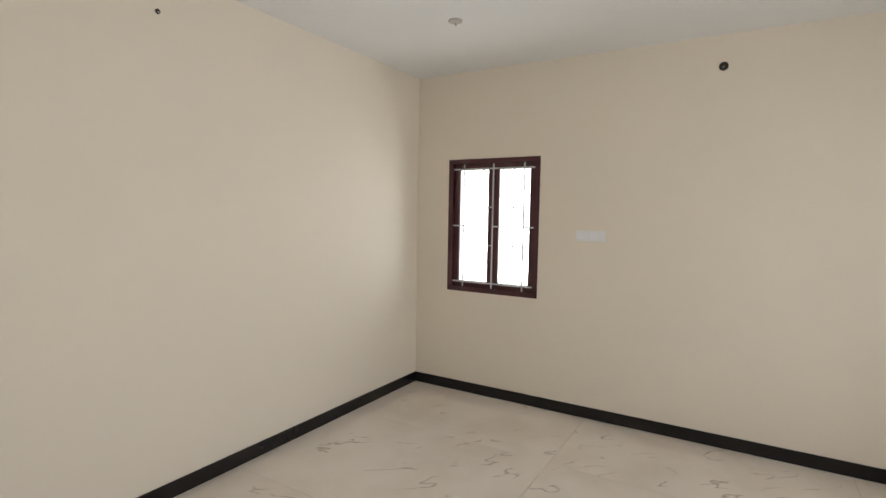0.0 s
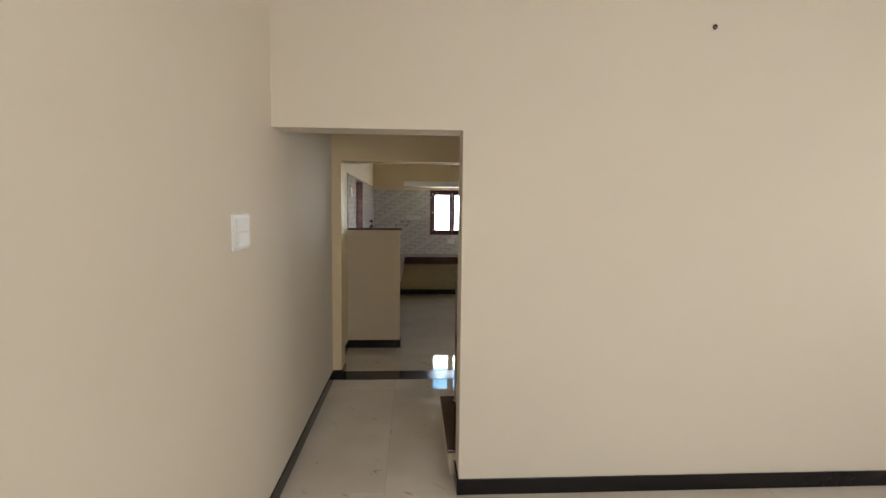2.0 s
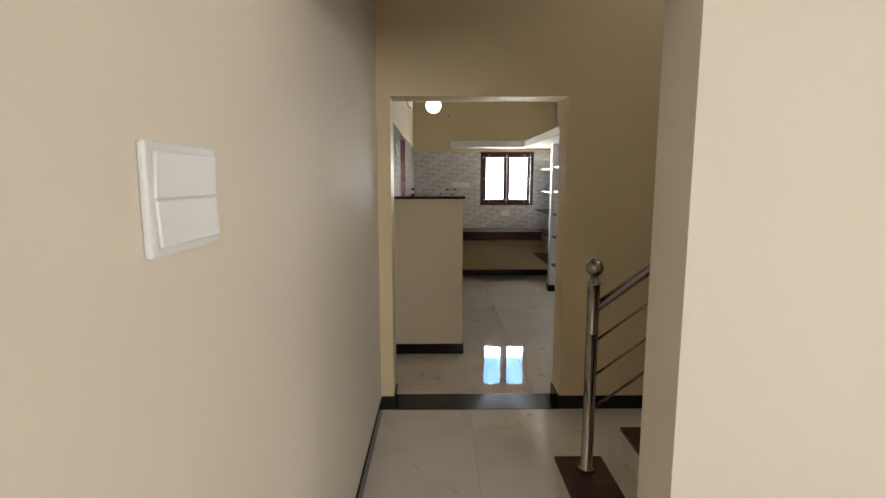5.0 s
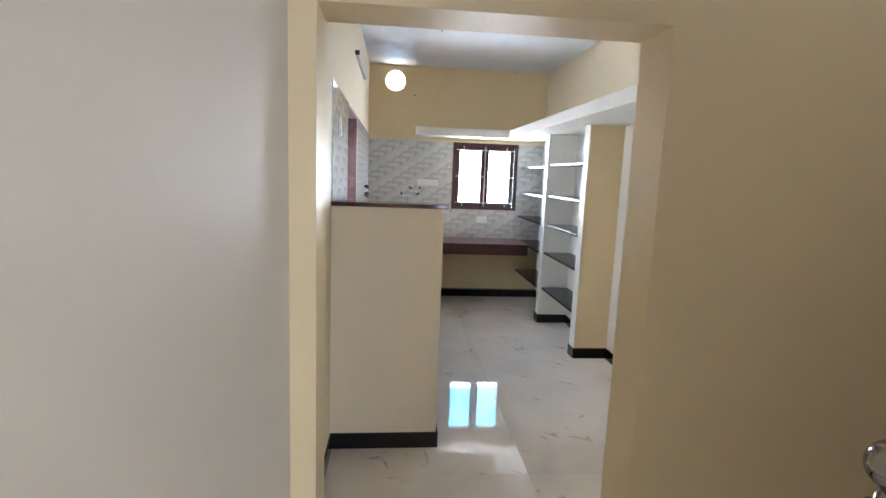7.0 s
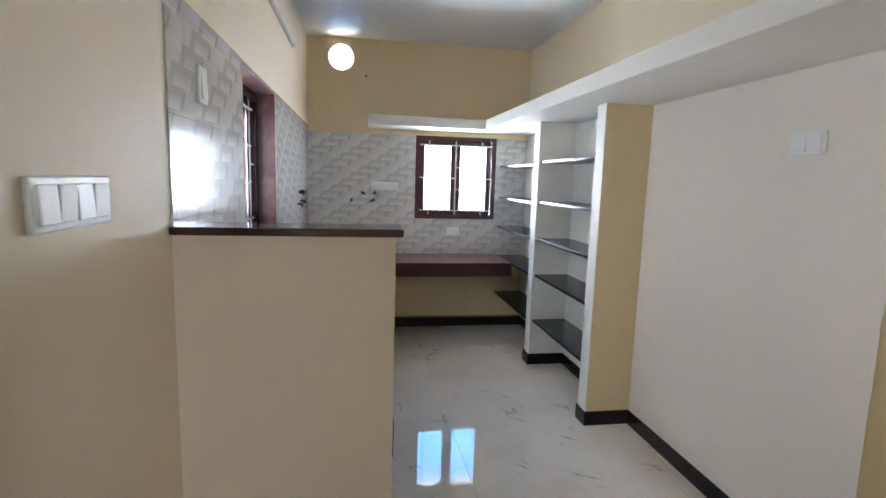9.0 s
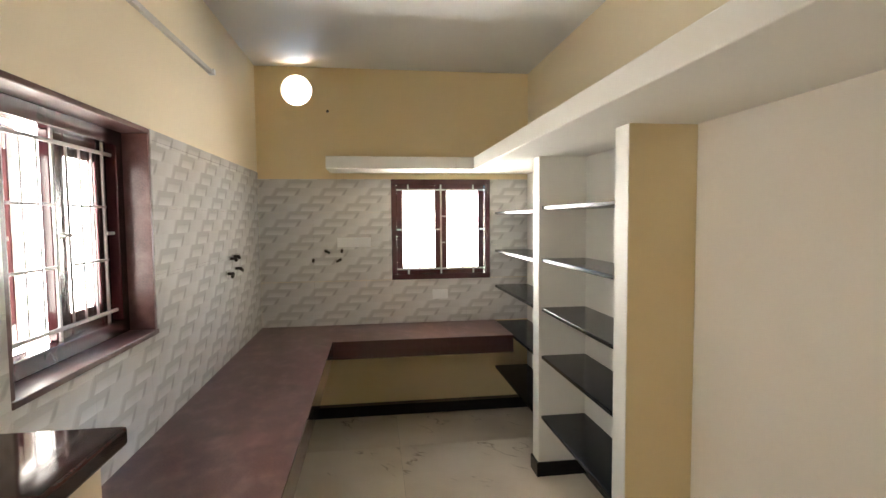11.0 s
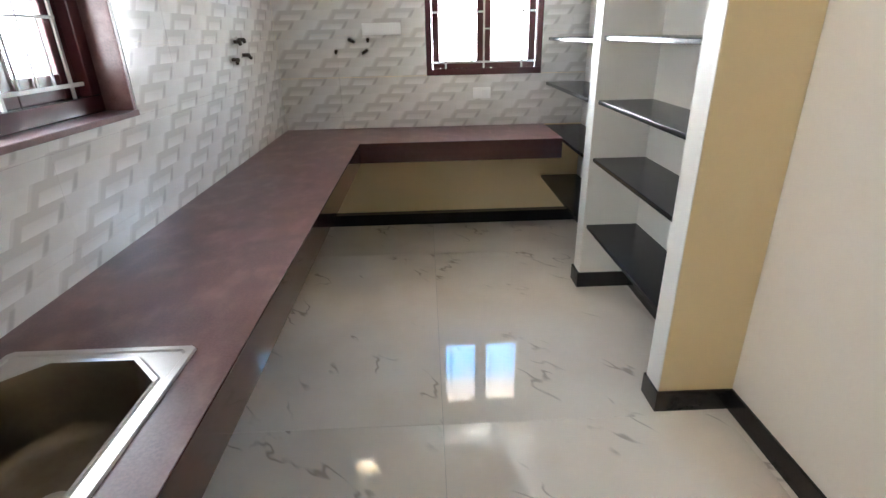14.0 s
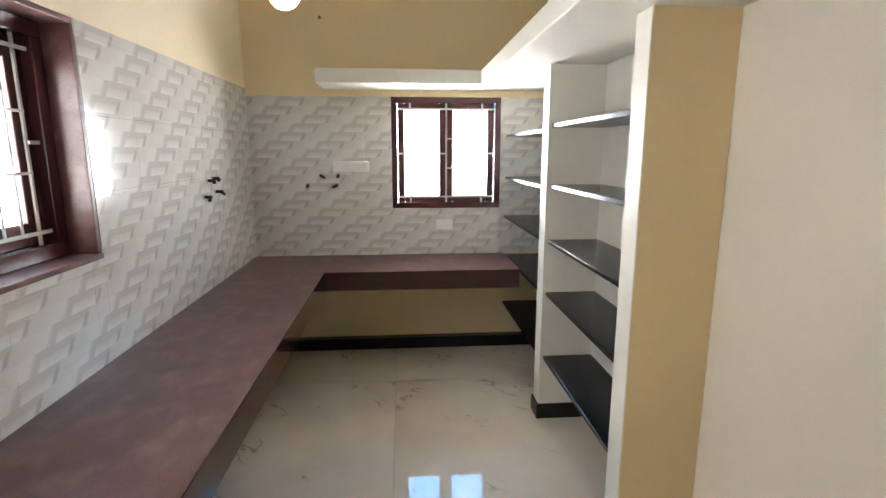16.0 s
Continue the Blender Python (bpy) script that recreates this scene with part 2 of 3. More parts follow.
GROUT = mat("grout", (0.45, 0.42, 0.38), 0.9, grain=((0.3, 0.27, 0.25), 40, 0.8))
RENDER = mat("outer_plaster", (0.62, 0.58, 0.50), 0.9, grain=((0.5, 0.47, 0.41), 1.5, 0.8), bump=0.2, bump_scale=30)
EARTH = mat("dry_earth", (0.30, 0.24, 0.17), 0.95, grain=((0.22, 0.19, 0.13), 0.6, 0.9), bump=0.4, bump_scale=8)
MARBLE = marble("polished_marble_tile")
TILE = relief_tile("printed_wall_tile")

GLASS = bpy.data.materials.new("clear_pane")
GLASS.use_nodes = True
gnt = GLASS.node_tree
gnt.nodes.remove(gnt.nodes["Principled BSDF"])
clear, gloss, gmix = (gnt.nodes.new("ShaderNodeBsdf" + k) if k != "Mix" else gnt.nodes.new("ShaderNodeMixShader") for k in ("Transparent", "Glossy", "Mix"))
clear.inputs[0].default_value = (0.96, 0.98, 0.98, 1)
gloss.inputs["Roughness"].default_value = 0.02
gmix.inputs[0].default_value = 0.06
gnt.links.new(clear.outputs[0], gmix.inputs[1])
gnt.links.new(gloss.outputs[0], gmix.inputs[2])
gnt.links.new(gmix.outputs[0], gnt.nodes["Material Output"].inputs[0])

# ---------------- mesh helpers ----------------


def box(bm, x0, x1, y0, y1, z0, z1, bevel=0.0):
    made = bmesh.ops.create_cube(bm, size=1)["verts"]
    bmesh.ops.scale(bm, vec=(x1 - x0, y1 - y0, z1 - z0), verts=made)
    bmesh.ops.translate(bm, vec=((x0 + x1) / 2, (y0 + y1) / 2, (z0 + z1) / 2), verts=made)
    if bevel:
        edges = list({e for v in made for e in v.link_edges})
        bmesh.ops.bevel(bm, geom=edges, offset=bevel, segments=2, affect="EDGES", profile=0.5)
    return bm


def boxed(*dims, bevel=0.0):
    return box(bmesh.new(), *dims, bevel=bevel)


def rod(bm, a, b, r, r2=None, seg=16):
    a, b = Vector(a), Vector(b)
    m = Matrix.Translation((a + b) / 2) @ (b - a).to_track_quat("Z", "Y").to_matrix().to_4x4()
    bmesh.ops.create_cone(bm, cap_ends=True, segments=seg, radius1=r, radius2=r if r2 is None else r2, depth=(b - a).length, matrix=m)
    return bm


def lathe(bm, profile, seg=24, m=Matrix()):
    """A turned shape round z from rows of (radius, height)."""
    rings = []
    for r, z in profile:
        rings.append([bm.verts.new(m @ Vector((r * math.cos(2 * math.pi * k / seg), r * math.sin(2 * math.pi * k / seg), z))) for k in range(seg)])
    for p, q in zip(rings, rings[1:]):
        for k in range(seg):
            bm.faces.new((p[k], p[(k + 1) % seg], q[(k + 1) % seg], q[k]))
    bm.faces.new(rings[0][::-1])
    bm.faces.new(rings[-1])
    return bm


def part(name, bm, material, parent=None, label="", smoothed=False):
    me = bpy.data.meshes.new(name)
    bmesh.ops.recalc_face_normals(bm, faces=bm.faces)
    if smoothed:
        for f in bm.faces:
            f.smooth = len(f.verts) == 4
    bm.to_mesh(me)
    bm.free()
    me.materials.append(material)
    ob = new(name, me)
    if parent:
        ob.parent = parent
    return tagged(ob, label)


def structure(name, bm, material, label, category):
    return tagged(part(name, bm, material), label, category, kind="structure")


def thing(name, place, label, category, group=""):
    ob = new(name)
    ob.matrix_basis = Matrix.Translation(place)
    return tagged(ob, label, category, group)


def wall_boxes(axis, p0, p1, a0, a1, z0, z1, holes=()):
    """A wall p0..p1 thick, along a0..a1, with rectangular openings (a0, a1, z0, z1)."""
    bm = bmesh.new()

    def put(b0, b1, c0, c1):
        if b1 - b0 > 1e-5 and c1 - c0 > 1e-5:
            box(bm, *((p0, p1, b0, b1) if axis == "x" else (b0, b1, p0, p1)), c0, c1)

    at = a0
    for h0, h1, k0, k1 in sorted(holes):
        put(at, h0, z0, z1)
        put(h0, h1, z0, k0)
        put(h0, h1, k1, z1)
        at = h1
    put(at, a1, z0, z1)
    return bm


# ---------------- the shell ----------------
TOP = 3.05
EAST = 2.385
HE, HX, HY0 = 5.168, 1.088, -7.292
DX0, DX1, DY0, DY1 = 0.09, 1.285, -5.175, -4.94
VENT_X, VENT_Z, VENT_R, VENT_S = 0.343, 2.855, 0.128, 0.19

tagged(part("ground", boxed(-300, 300, -300, 300, -0.5, -0.45), EARTH), "bare dry earth round the house", "ground", kind="structure")
structure("wall_west_hall", boxed(-0.23, 0, -12.43, -5.05, -0.4, TOP), PAINT, "cream painted long wall of hall and passage", "wall")
structure("wall_west_kitchen", wall_boxes("x", -0.23, 0, -5.05, 0.23, -0.4, TOP, [(-3.06, -2.12, 1.245, 2.155)]), CREAM, "warm cream kitchen wall above the tiles", "wall")

bm = wall_boxes("y", 0, 0.23, 0, 2.615, -0.4, TOP, [(VENT_X - VENT_S, VENT_X + VENT_S, VENT_Z - VENT_S, VENT_Z + VENT_S), (1.135, 2.03, 1.205, 2.10)])
N = 32
rings = []
for y in (0.0, 0.23):
    for square in (False, True):
        ring = []
        for k in range(N):
            c, s = math.cos(2 * math.pi * k / N), math.sin(2 * math.pi * k / N)
            f = VENT_S / max(abs(c), abs(s)) if square else VENT_R
            ring.append(bm.verts.new((VENT_X + c * f, y, VENT_Z + s * f)))
        rings.append(ring)
for k in range(N):
    j = (k + 1) % N
    bm.faces.new((rings[0][k], rings[0][j], rings[1][j], rings[1][k]))
    bm.faces.new((rings[2][k], rings[3][k], rings[3][j], rings[2][j]))
    bm.faces.new((rings[0][k], rings[2][k], rings[2][j], rings[0][j]))
structure("wall_north", bm, YELLOW, "yellow-cream kitchen end wall with round vent hole", "wall")
structure("wall_east_kitchen_upper", boxed(EAST, 2.615, DY1, 0, 2.2, TOP), CREAM, "warm cream kitchen wall above the loft", "wall")
# Same wall as above the loft; the paler colour imitates daylight on it.
structure("wall_east_kitchen", boxed(EAST, 2.615, DY1, 0, -0.4, 2.2), CREAM_DAYLIT, "cream kitchen side wall, window daylight put into its paler colour", "wall")
structure("wall_kitchen_opening", wall_boxes("y", DY0, DY1, 0, 3.63, -0.4, TOP, [(DX0, DX1, -0.4, 2.195)]), YELLOW, "cream wall with open doorway into kitchen", "wall")
structure("wall_stair_east", boxed(3.4, 3.63, -7.06, DY0, -0.4, TOP), PAINT, "cream wall closing the stairwell", "wall")
structure("wall_hall_opening", wall_boxes("y", HY0, -7.06, 0, HE, -0.4, TOP, [(0, HX, -0.4, 2.19)]), PAINT, "cream hall wall with open passage doorway", "wall")
structure("wall_hall_east", wall_boxes("x", HE, HE + 0.23, -12.43, -7.06, -0.4, TOP, [(-8.58, -7.655, 0.98, 2.24)]), PAINT, "cream painted hall side wall", "wall")
structure("wall_hall_south", wall_boxes("y", -12.43, -12.2, 0, HE, -0.4, TOP, [(1.2, 3.6, 0.85, 2.15)]), PAINT, "cream painted hall back wall", "wall")
bm = boxed(-0.23, HE + 0.23, -12.43, -7.06, TOP, TOP + 0.15)
for d in ((-0.23, 1.3, -7.06, DY0), (3.4, HE + 0.23, -7.06, DY0), (-0.23, HE + 0.23, DY0, 0.23)):
    box(bm, *d, TOP, TOP + 0.15)
structure("ceiling", bm, CEILING, "white painted flat ceiling", "ceiling")
structure("loft", box(boxed(1.80, EAST, DY1, 0, 2.15, 2.25, bevel=0.006), 0.61, 1.80, -0.42, 0, 2.15, 2.25, bevel=0.006), WHITE, "off-white concrete loft slab along kitchen walls", "loft slab")

# Unseen stair head, added to hold the fill lamp over the passage.
structure("wall_stair_head", box(box(wall_boxes("x", 3.4, 3.63, -7.29, -4.88, TOP + 0.15, 5.4, [(-6.85, -5.35, 3.75, 4.85)]), 1.07, 1.3, -7.29, -4.88, TOP + 0.15, 5.4), 1.3, 3.4, -5.11, -4.88, TOP + 0.15, 5.4), PAINT, "unseen cream walls added round the stair head's fill lamp", "wall")
structure("wall_stair_head_south", boxed(1.3, 3.4, -7.29, -7.06, TOP + 0.15, 5.4), PAINT, "unseen cream wall added to close the lit stair head", "wall")
structure("ceiling_stair_head", boxed(1.07, 3.63, -7.29, -4.88, 5.4, 5.5), CEILING, "unseen white ceiling added over the lit stair head", "ceiling")

# threshold and skirting
structure("threshold", boxed(DX0, DX1, DY0 - 0.015, DY1 + 0.015, -0.02, 0.004, bevel=0.002), GRANITE_BLACK, "dark granite strip in kitchen doorway", "threshold")
SK, SH = 0.012, 0.098
for x0, x1, y0, y1 in (
    (0, SK, -12.2, HY0), (0, SK, HY0, DY0), (0, SK, DY1, -4.0), (0, DX0, DY0 - SK, DY0), (DX0, DX0 + SK, DY0, DY1),
    (DX1 - SK, DX1, DY0, DY1), (DX1 - SK, 3.4, DY0 - SK, DY0), (DX1, EAST, DY1, DY1 + SK),
    (EAST - SK, EAST, DY1 + SK, -2.47), (EAST - SK, EAST, -2.35, -1.31), (EAST - SK, EAST, -1.19, 0), (0, EAST - SK, -0.075, 0),
    (HX, HE, HY0 - SK, HY0), (HE - SK, HE, -12.2, HY0 - SK), (0, HE, -12.2, -12.2 + SK),
    (HX - SK, HX, HY0 - SK, -7.06), (0, 0.64 + SK, -4.0 - SK, -4.0), (0.64, 0.64 + SK, -4.0, -3.885),
):
    structure("baseboard", boxed(x0, x1, y0, y1, 0, SH, bevel=0.0015), GRANITE_BLACK, "polished black granite skirting", "baseboard")

# half-height partition with its cap
structure("wall_half", boxed(0, 0.64, -4.0, -3.885, 0, 1.468), CREAM, "cream half-height partition beside the kitchen counter", "wall")
structure("trim", boxed(0.002, 0.662, -4.03, -3.86, 1.468, 1.492, bevel=0.004), GRANITE_FACE, "dark granite cap on half-height partition", "cap")

# shelf pillars
for y in (-1.31, -2.47):
    px = 2.055 if y > -2 else 2.068
    ob = structure("pillar", boxed(px, EAST, y, y + 0.12, 0, 2.15, bevel=0.003), WHITE if y > -2 else YELLOW, "narrow painted pier between open shelves", "pillar")
    part("baseboard", boxed(px - SK, EAST - SK, y - SK, y + 0.12 + SK, 0, SH, bevel=0.0015), GRANITE_BLACK, ob, "black granite skirting")
part("facing", boxed(2.064, 2.0678, -2.469, -2.351, SH, 2.149), WHITE, ob, "off-white painted edge of pier")
structure("trim", boxed(EAST - 0.004, EAST, -2.35, -0.001, SH, 2.149), WHITE, "off-white paint behind the open shelves", "wall facing")

# open shelves
for zs, y0, y1 in (((1.825, 1.48, 1.153, 0.83, 0.42), -2.35, -1.31), ((1.805, 1.464, 1.14, 0.808, 0.388), -1.19, -0.009)):
    for z in zs:
        x0 = 2.074
        ob = part("shelf", boxed(x0, EAST - 0.004, y0 + 0.001, y1 - 0.001, z - 0.022, z, bevel=0.003), SLATE)
        tagged(ob, "black polished stone shelf built between white piers", "shelf", "stone shelves")

# ---------------- kitchen counter ----------------
CT, CB = 0.815, 0.785
SX0, SX1, SY0, SY1 = 0.085, 0.542, -3.69, -3.10
top = thing("worktop", (0.3, -2, CT), "dusty dark red granite worktop in an L shape", "worktop")
bm = bmesh.new()
xs = [0, SX0 + 0.012, SX1 - 0.012, 0.65, 2.073]
ys = [-3.885, SY0 + 0.012, SY1 - 0.012, -0.63, 0]
grid = [[bm.verts.new((x, y, CB)) for y in ys] for x in xs]
for a in range(4):
    for b in range(4):
        if (a, b) != (1, 1) and (a < 3 or b == 3):
            bm.faces.new((grid[a][b], grid[a + 1][b], grid[a + 1][b + 1], grid[a][b + 1]))
loose = [v for v in bm.verts if not v.link_faces]
bmesh.ops.delete(bm, geom=loose, context="VERTS")
raised = bmesh.ops.extrude_face_region(bm, geom=bm.faces[:])["geom"]
bmesh.ops.translate(bm, vec=(0, 0, CT - CB), verts=[v for v in raised if isinstance(v, bmesh.types.BMVert)])
bmesh.ops.translate(bm, vec=(-0.3, 2, -CT), verts=bm.verts)
part("slab", bm, GRANITE_RED, top)
for d in ((0.632, 0.652, -3.885, -0.612), (0.632, 2.073, -0.632, -0.612)):
    bm = boxed(*d, 0.675, CT - 0.002, bevel=0.003)
    bmesh.ops.translate(bm, vec=(-0.3, 2, -CT), verts=bm.verts)
    part("fascia", bm, GRANITE_FACE, top, "polished dark granite front edge")
for d in ((0.02, 0.62, -3.88, -3.80),):
    structure("counter_support", boxed(*d, 0, CB), PAINT, "cream masonry support under worktop", "support")

# ---------------- sink ----------------
sink = thing("sink", ((SX0 + SX1) / 2, (SY0 + SY1) / 2, CT), "soiled stainless steel sink set into granite worktop", "sink")


def octagon(hx, hy, cut, z, bm):
    pts = []
    for sx, sy in ((1, 1), (-1, 1), (-1, -1), (1, -1)):
        a, b = (sx * hx, sy * (hy - cut), z), (sx * (hx - cut), sy * hy, z)
        ends = (a, b) if sx * sy > 0 else (b, a)
        pts += [bm.verts.new(Vector(ends[0]).lerp(Vector(ends[1]), t)) for t in (0, 0.33, 0.67, 1)]
    return pts


def bridge(bm, p, q):
    n = len(p)
    for k in range(n):
        bm.faces.new((p[k], p[(k + 1) % n], q[(k + 1) % n], q[k]))


HX, HY = (SX1 - SX0) / 2, (SY1 - SY0) / 2
bm = bmesh.new()
loops = [octagon(HX, HY, 0.012, 0.001, bm), octagon(HX - 0.003, HY - 0.003, 0.012, 0.007, bm), octagon(HX - 0.018, HY - 0.018, 0.012, 0.007, bm),
         octagon(HX - 0.022, HY - 0.022, 0.014, 0.003, bm), octagon(HX - 0.034, HY - 0.04, 0.085, 0.003, bm), octagon(HX - 0.038, HY - 0.044, 0.085, 0.006, bm),
         octagon(HX - 0.046, HY - 0.052, 0.085, 0.004, bm)]
for p, q in zip(loops, loops[1:]):
    bridge(bm, p, q)
part("rim", bm, STEEL, sink)
bm = bmesh.new()
loops = [octagon(HX - 0.046, HY - 0.052, 0.085, 0.004, bm), octagon(HX - 0.052, HY - 0.058, 0.085, -0.02, bm), octagon(HX - 0.062, HY - 0.068, 0.085, -0.155, bm),
         octagon(HX - 0.072, HY - 0.078, 0.08, -0.18, bm), octagon(HX - 0.10, HY - 0.106, 0.07, -0.192, bm), octagon(0.05, 0.05, 0.03, -0.197, bm)]
for p, q in zip(loops, loops[1:]):
    bridge(bm, p, q)
bm.faces.new(loops[-1])
part("bowl", bm, STEEL_DULL, sink, "stained steel bowl", smoothed=True)
part("drain", lathe(bmesh.new(), [(0.006, -0.1935), (0.03, -0.1935), (0.036, -0.190), (0.046, -0.190), (0.048, -0.196)], 24), STEEL, sink, "round steel waste outlet")

# ---------------- windows ----------------


def window(name, face, along0, along1, z0, z1, side, label, deep=0.0, ajar=0.0, depth=0.07):
    """A two-leaf wooden window with a steel grille. face: coordinate of the inner wall face; side: the wall's way out ('+y', '-x', '+x', '-y')."""
    sign = 1 if side[0] == "+" else -1
    along_y = side[1] == "x"

    def put(bm, a0, a1, d0, d1, c0, c1, bevel=0.003):
        e0, e1 = sorted((face + sign * d0, face + sign * d1))
        return box(bm, *((e0, e1, a0, a1) if along_y else (a0, a1, e0, e1)), c0, c1, bevel=bevel)

    def spot(a, d, c):
        return (face + sign * d, a, c) if along_y else (a, face + sign * d, c)

    root = new(name)
    root.matrix_basis = Matrix.Translation(spot((along0 + along1) / 2, 0.1, z0))
    tagged(root, label, "window", kind="structure")
    inv = root.matrix_basis.inverted()

    def add(pname, bm, material, parent=None, plabel="", place=True):
        bm.transform(inv) if place else None
        return part(pname, bm, material, parent or root, plabel)

    if deep:
        for d in ((along0, along1, -0.012, deep + 0.07, z0, z0 + 0.022), (along0, along1, -0.004, deep + 0.07, z1 - 0.022, z1),
                  (along0, along0 + 0.022, -0.004, deep + 0.07, z0 + 0.022, z1 - 0.022), (along1 - 0.022, along1, -0.004, deep + 0.07, z0 + 0.022, z1 - 0.022)):
            add("lining", put(bmesh.new(), *d), GRANITE_RED, plabel="dusty red granite lining of the reveal")
        along0, along1, z0, z1 = along0 + 0.022, along1 - 0.022, z0 + 0.022, z1 - 0.022
        fw, off = 0.06, deep
    else:
        fw, off = 0.048, -0.006
    for d in ((along0, along1, off, off + depth, z0, z0 + fw), (along0, along1, off, off + depth, z1 - fw, z1),
              (along0, along0 + fw, off, off + depth, z0 + fw, z1 - fw), (along1 - fw, along1, off, off + depth, z0 + fw, z1 - fw)):
        add("window_frame", put(bmesh.new(), *d, bevel=0.004), WOOD)
    i0, i1, j0, j1 = along0 + fw, along1 - fw, z0 + fw, z1 - fw
    mid = (i0 + i1) / 2
    st = 0.055 if not deep else 0.085
    l0, l1 = off + depth * 0.55, off + depth * 0.55 + 0.034
    for n, (b0, b1) in enumerate(((i0 + 0.002, mid - 0.001), (mid + 0.001, i1 - 0.002))):
        leaf = new("leaf")
        leaf.parent = root
        turn = Matrix()
        if ajar and n == 0:
            hinge = Vector(spot(b0, (l0 + l1) / 2, 0))
            turn = Matrix.Translation(hinge) @ Matrix.Rotation(radians(ajar), 4, "Z") @ Matrix.Translation(-hinge)
        for pn, d in (("stile", (b0, b0 + st, l0, l1, j0, j1)), ("stile", (b1 - st, b1, l0, l1, j0, j1)),
                      ("rail", (b0 + st, b1 - st, l0, l1, j0, j0 + st)), ("rail", (b0 + st, b1 - st, l0, l1, j1 - st, j1))):
            bm = put(bmesh.new(), *d, bevel=0.004)
            bm.transform(turn)
            add(pn, bm, WOOD, leaf)
        bm = put(bmesh.new(), b0 + st, b1 - st, (l0 + l1) / 2 - 0.002, (l0 + l1) / 2 + 0.002, j0 + st, j1 - st, bevel=0)
        bm.transform(turn)
        pane = add("pane", bm, GLASS, leaf, "clear glass pane")
        pane.visible_shadow = False
    # grille
    g = off + depth * 0.3
    r = 0.0068
    w = i1 - i0
    uprights_in = 0.07 if deep else 0.13
    heights = [j0 + 0.045, (j0 + j1) / 2, j1 - 0.045]
    uprights = [i0 + uprights_in * w, mid, i1 - uprights_in * w]
    for c in (heights[0], heights[2]):
        add("grille_bar", put(bmesh.new(), i0, i1, g - 0.004, g + 0.004, c - r, c + r, bevel=0.001), BAR)
    third = (mid - uprights_in * w - i0) / (4 if deep else 3)
    for a0, a1 in ((i0, i0 + uprights_in * w), (i1 - uprights_in * w, i1), (mid - (0 if deep else third), mid + (third if deep else 0)),
                   (i0 + uprights_in * w, i0 + uprights_in * w + third) if deep else (i1 - uprights_in * w - third, i1 - uprights_in * w)):
        add("grille_bar", put(bmesh.new(), a0, a1, g - 0.004, g + 0.004, heights[1] - r, heights[1] + r, bevel=0.001), BAR)
    for a in uprights:
        add("grille_bar", put(bmesh.new(), a - r, a + r, g + 0.004, g + 0.012, j0, j1, bevel=0.001), BAR)
    for s0, s1 in ((uprights[0], mid), (mid, uprights[2])):
        q = (s1 - s0) / (4 if deep else 3)
        for k in range(1, 4 if deep else 3):
            a = s0 + q * k
            add("grille_bar", put(bmesh.new(), a - r * 0.7, a + r * 0.7, g + 0.005, g + 0.011, heights[0], heights[2], bevel=0.001), BAR)
        for c in ((heights[0] * 2 + heights[2]) / 3, (heights[0] + heights[2] * 2) / 3):
            add("grille_bar", put(bmesh.new(), s0 + (q if deep else 0), s1 - (0 if deep else q), g - 0.003, g + 0.004, c - r * 0.7, c + r * 0.7, bevel=0.001), BAR)
    return root


window("window_1", 0.0, 1.135, 2.03, 1.205, 2.10, "+y", "maroon wooden window with steel grille above worktop")
window("window_2", 0.0, -3.06, -2.12, 1.245, 2.155, "-x", "maroon wooden window in granite-lined reveal, one leaf ajar", deep=0.10, ajar=14)
window("window_3", HE, -8.58, -7.655, 0.98, 2.24, "+x", "maroon wooden hall window with steel grille")
window("window_4", -12.2, 1.2, 3.6, 0.85, 2.15, "-y", "wide maroon wooden hall window with steel grille")

# ---------------- staircase ----------------
RISE, RUN, SX, SYN, SYF = 0.166, 0.24, 1.05, -7.06, -6.11
stair = thing("staircase", (SX, (SYN + SYF) / 2, 0), "cream staircase with dark granite treads, rising from passage", "staircase")
sinv = stair.matrix_basis.inverted()
NOSINGS = [1.05, 1.40] + [1.65 + 0.25 * k for k in range(7)]
for n, x in enumerate(NOSINGS):
    bm = boxed(x, 3.4, SYN, SYF, RISE * n, RISE * (n + 1) - 0.022)
    bm.transform(sinv)
    part("step", bm, PAINT, stair)
    bm = boxed(x - 0.015, min(x + RUN, 3.4), SYN, SYF + 0.012, RISE * (n + 1) - 0.022, RISE * (n + 1), bevel=0.005)
    bm.transform(sinv)
    part("tread", bm, GRANITE_FACE, stair, "dark polished granite tread")

rail = thing("stair_railing", (SX + 0.125, SYF - 0.11, RISE), "stainless steel stair railing with ball-topped newel", "railing")
RX, RY = SX + 0.125, SYF - 0.11


def railing_post(bm, x, y, z0, z1):
    return lathe(bm, [(0.045, z0), (0.045, z0 + 0.012), (0.030, z0 + 0.02), (0.030, z1 - 0.30), (0.033, z1 - 0.297), (0.033, z1 - 0.29), (0.030, z1 - 0.287),
                      (0.030, z1 - 0.05), (0.034, z1 - 0.047), (0.034, z1 - 0.04), (0.022, z1 - 0.03), (0.018, z1)], 20, Matrix.Translation((x, y, 0)))


def rail_add(name, bm, label="", parent=None):
    bm.transform(rail.matrix_basis.inverted())
    return part(name, bm, CHROME, parent or rail, label, smoothed=True)


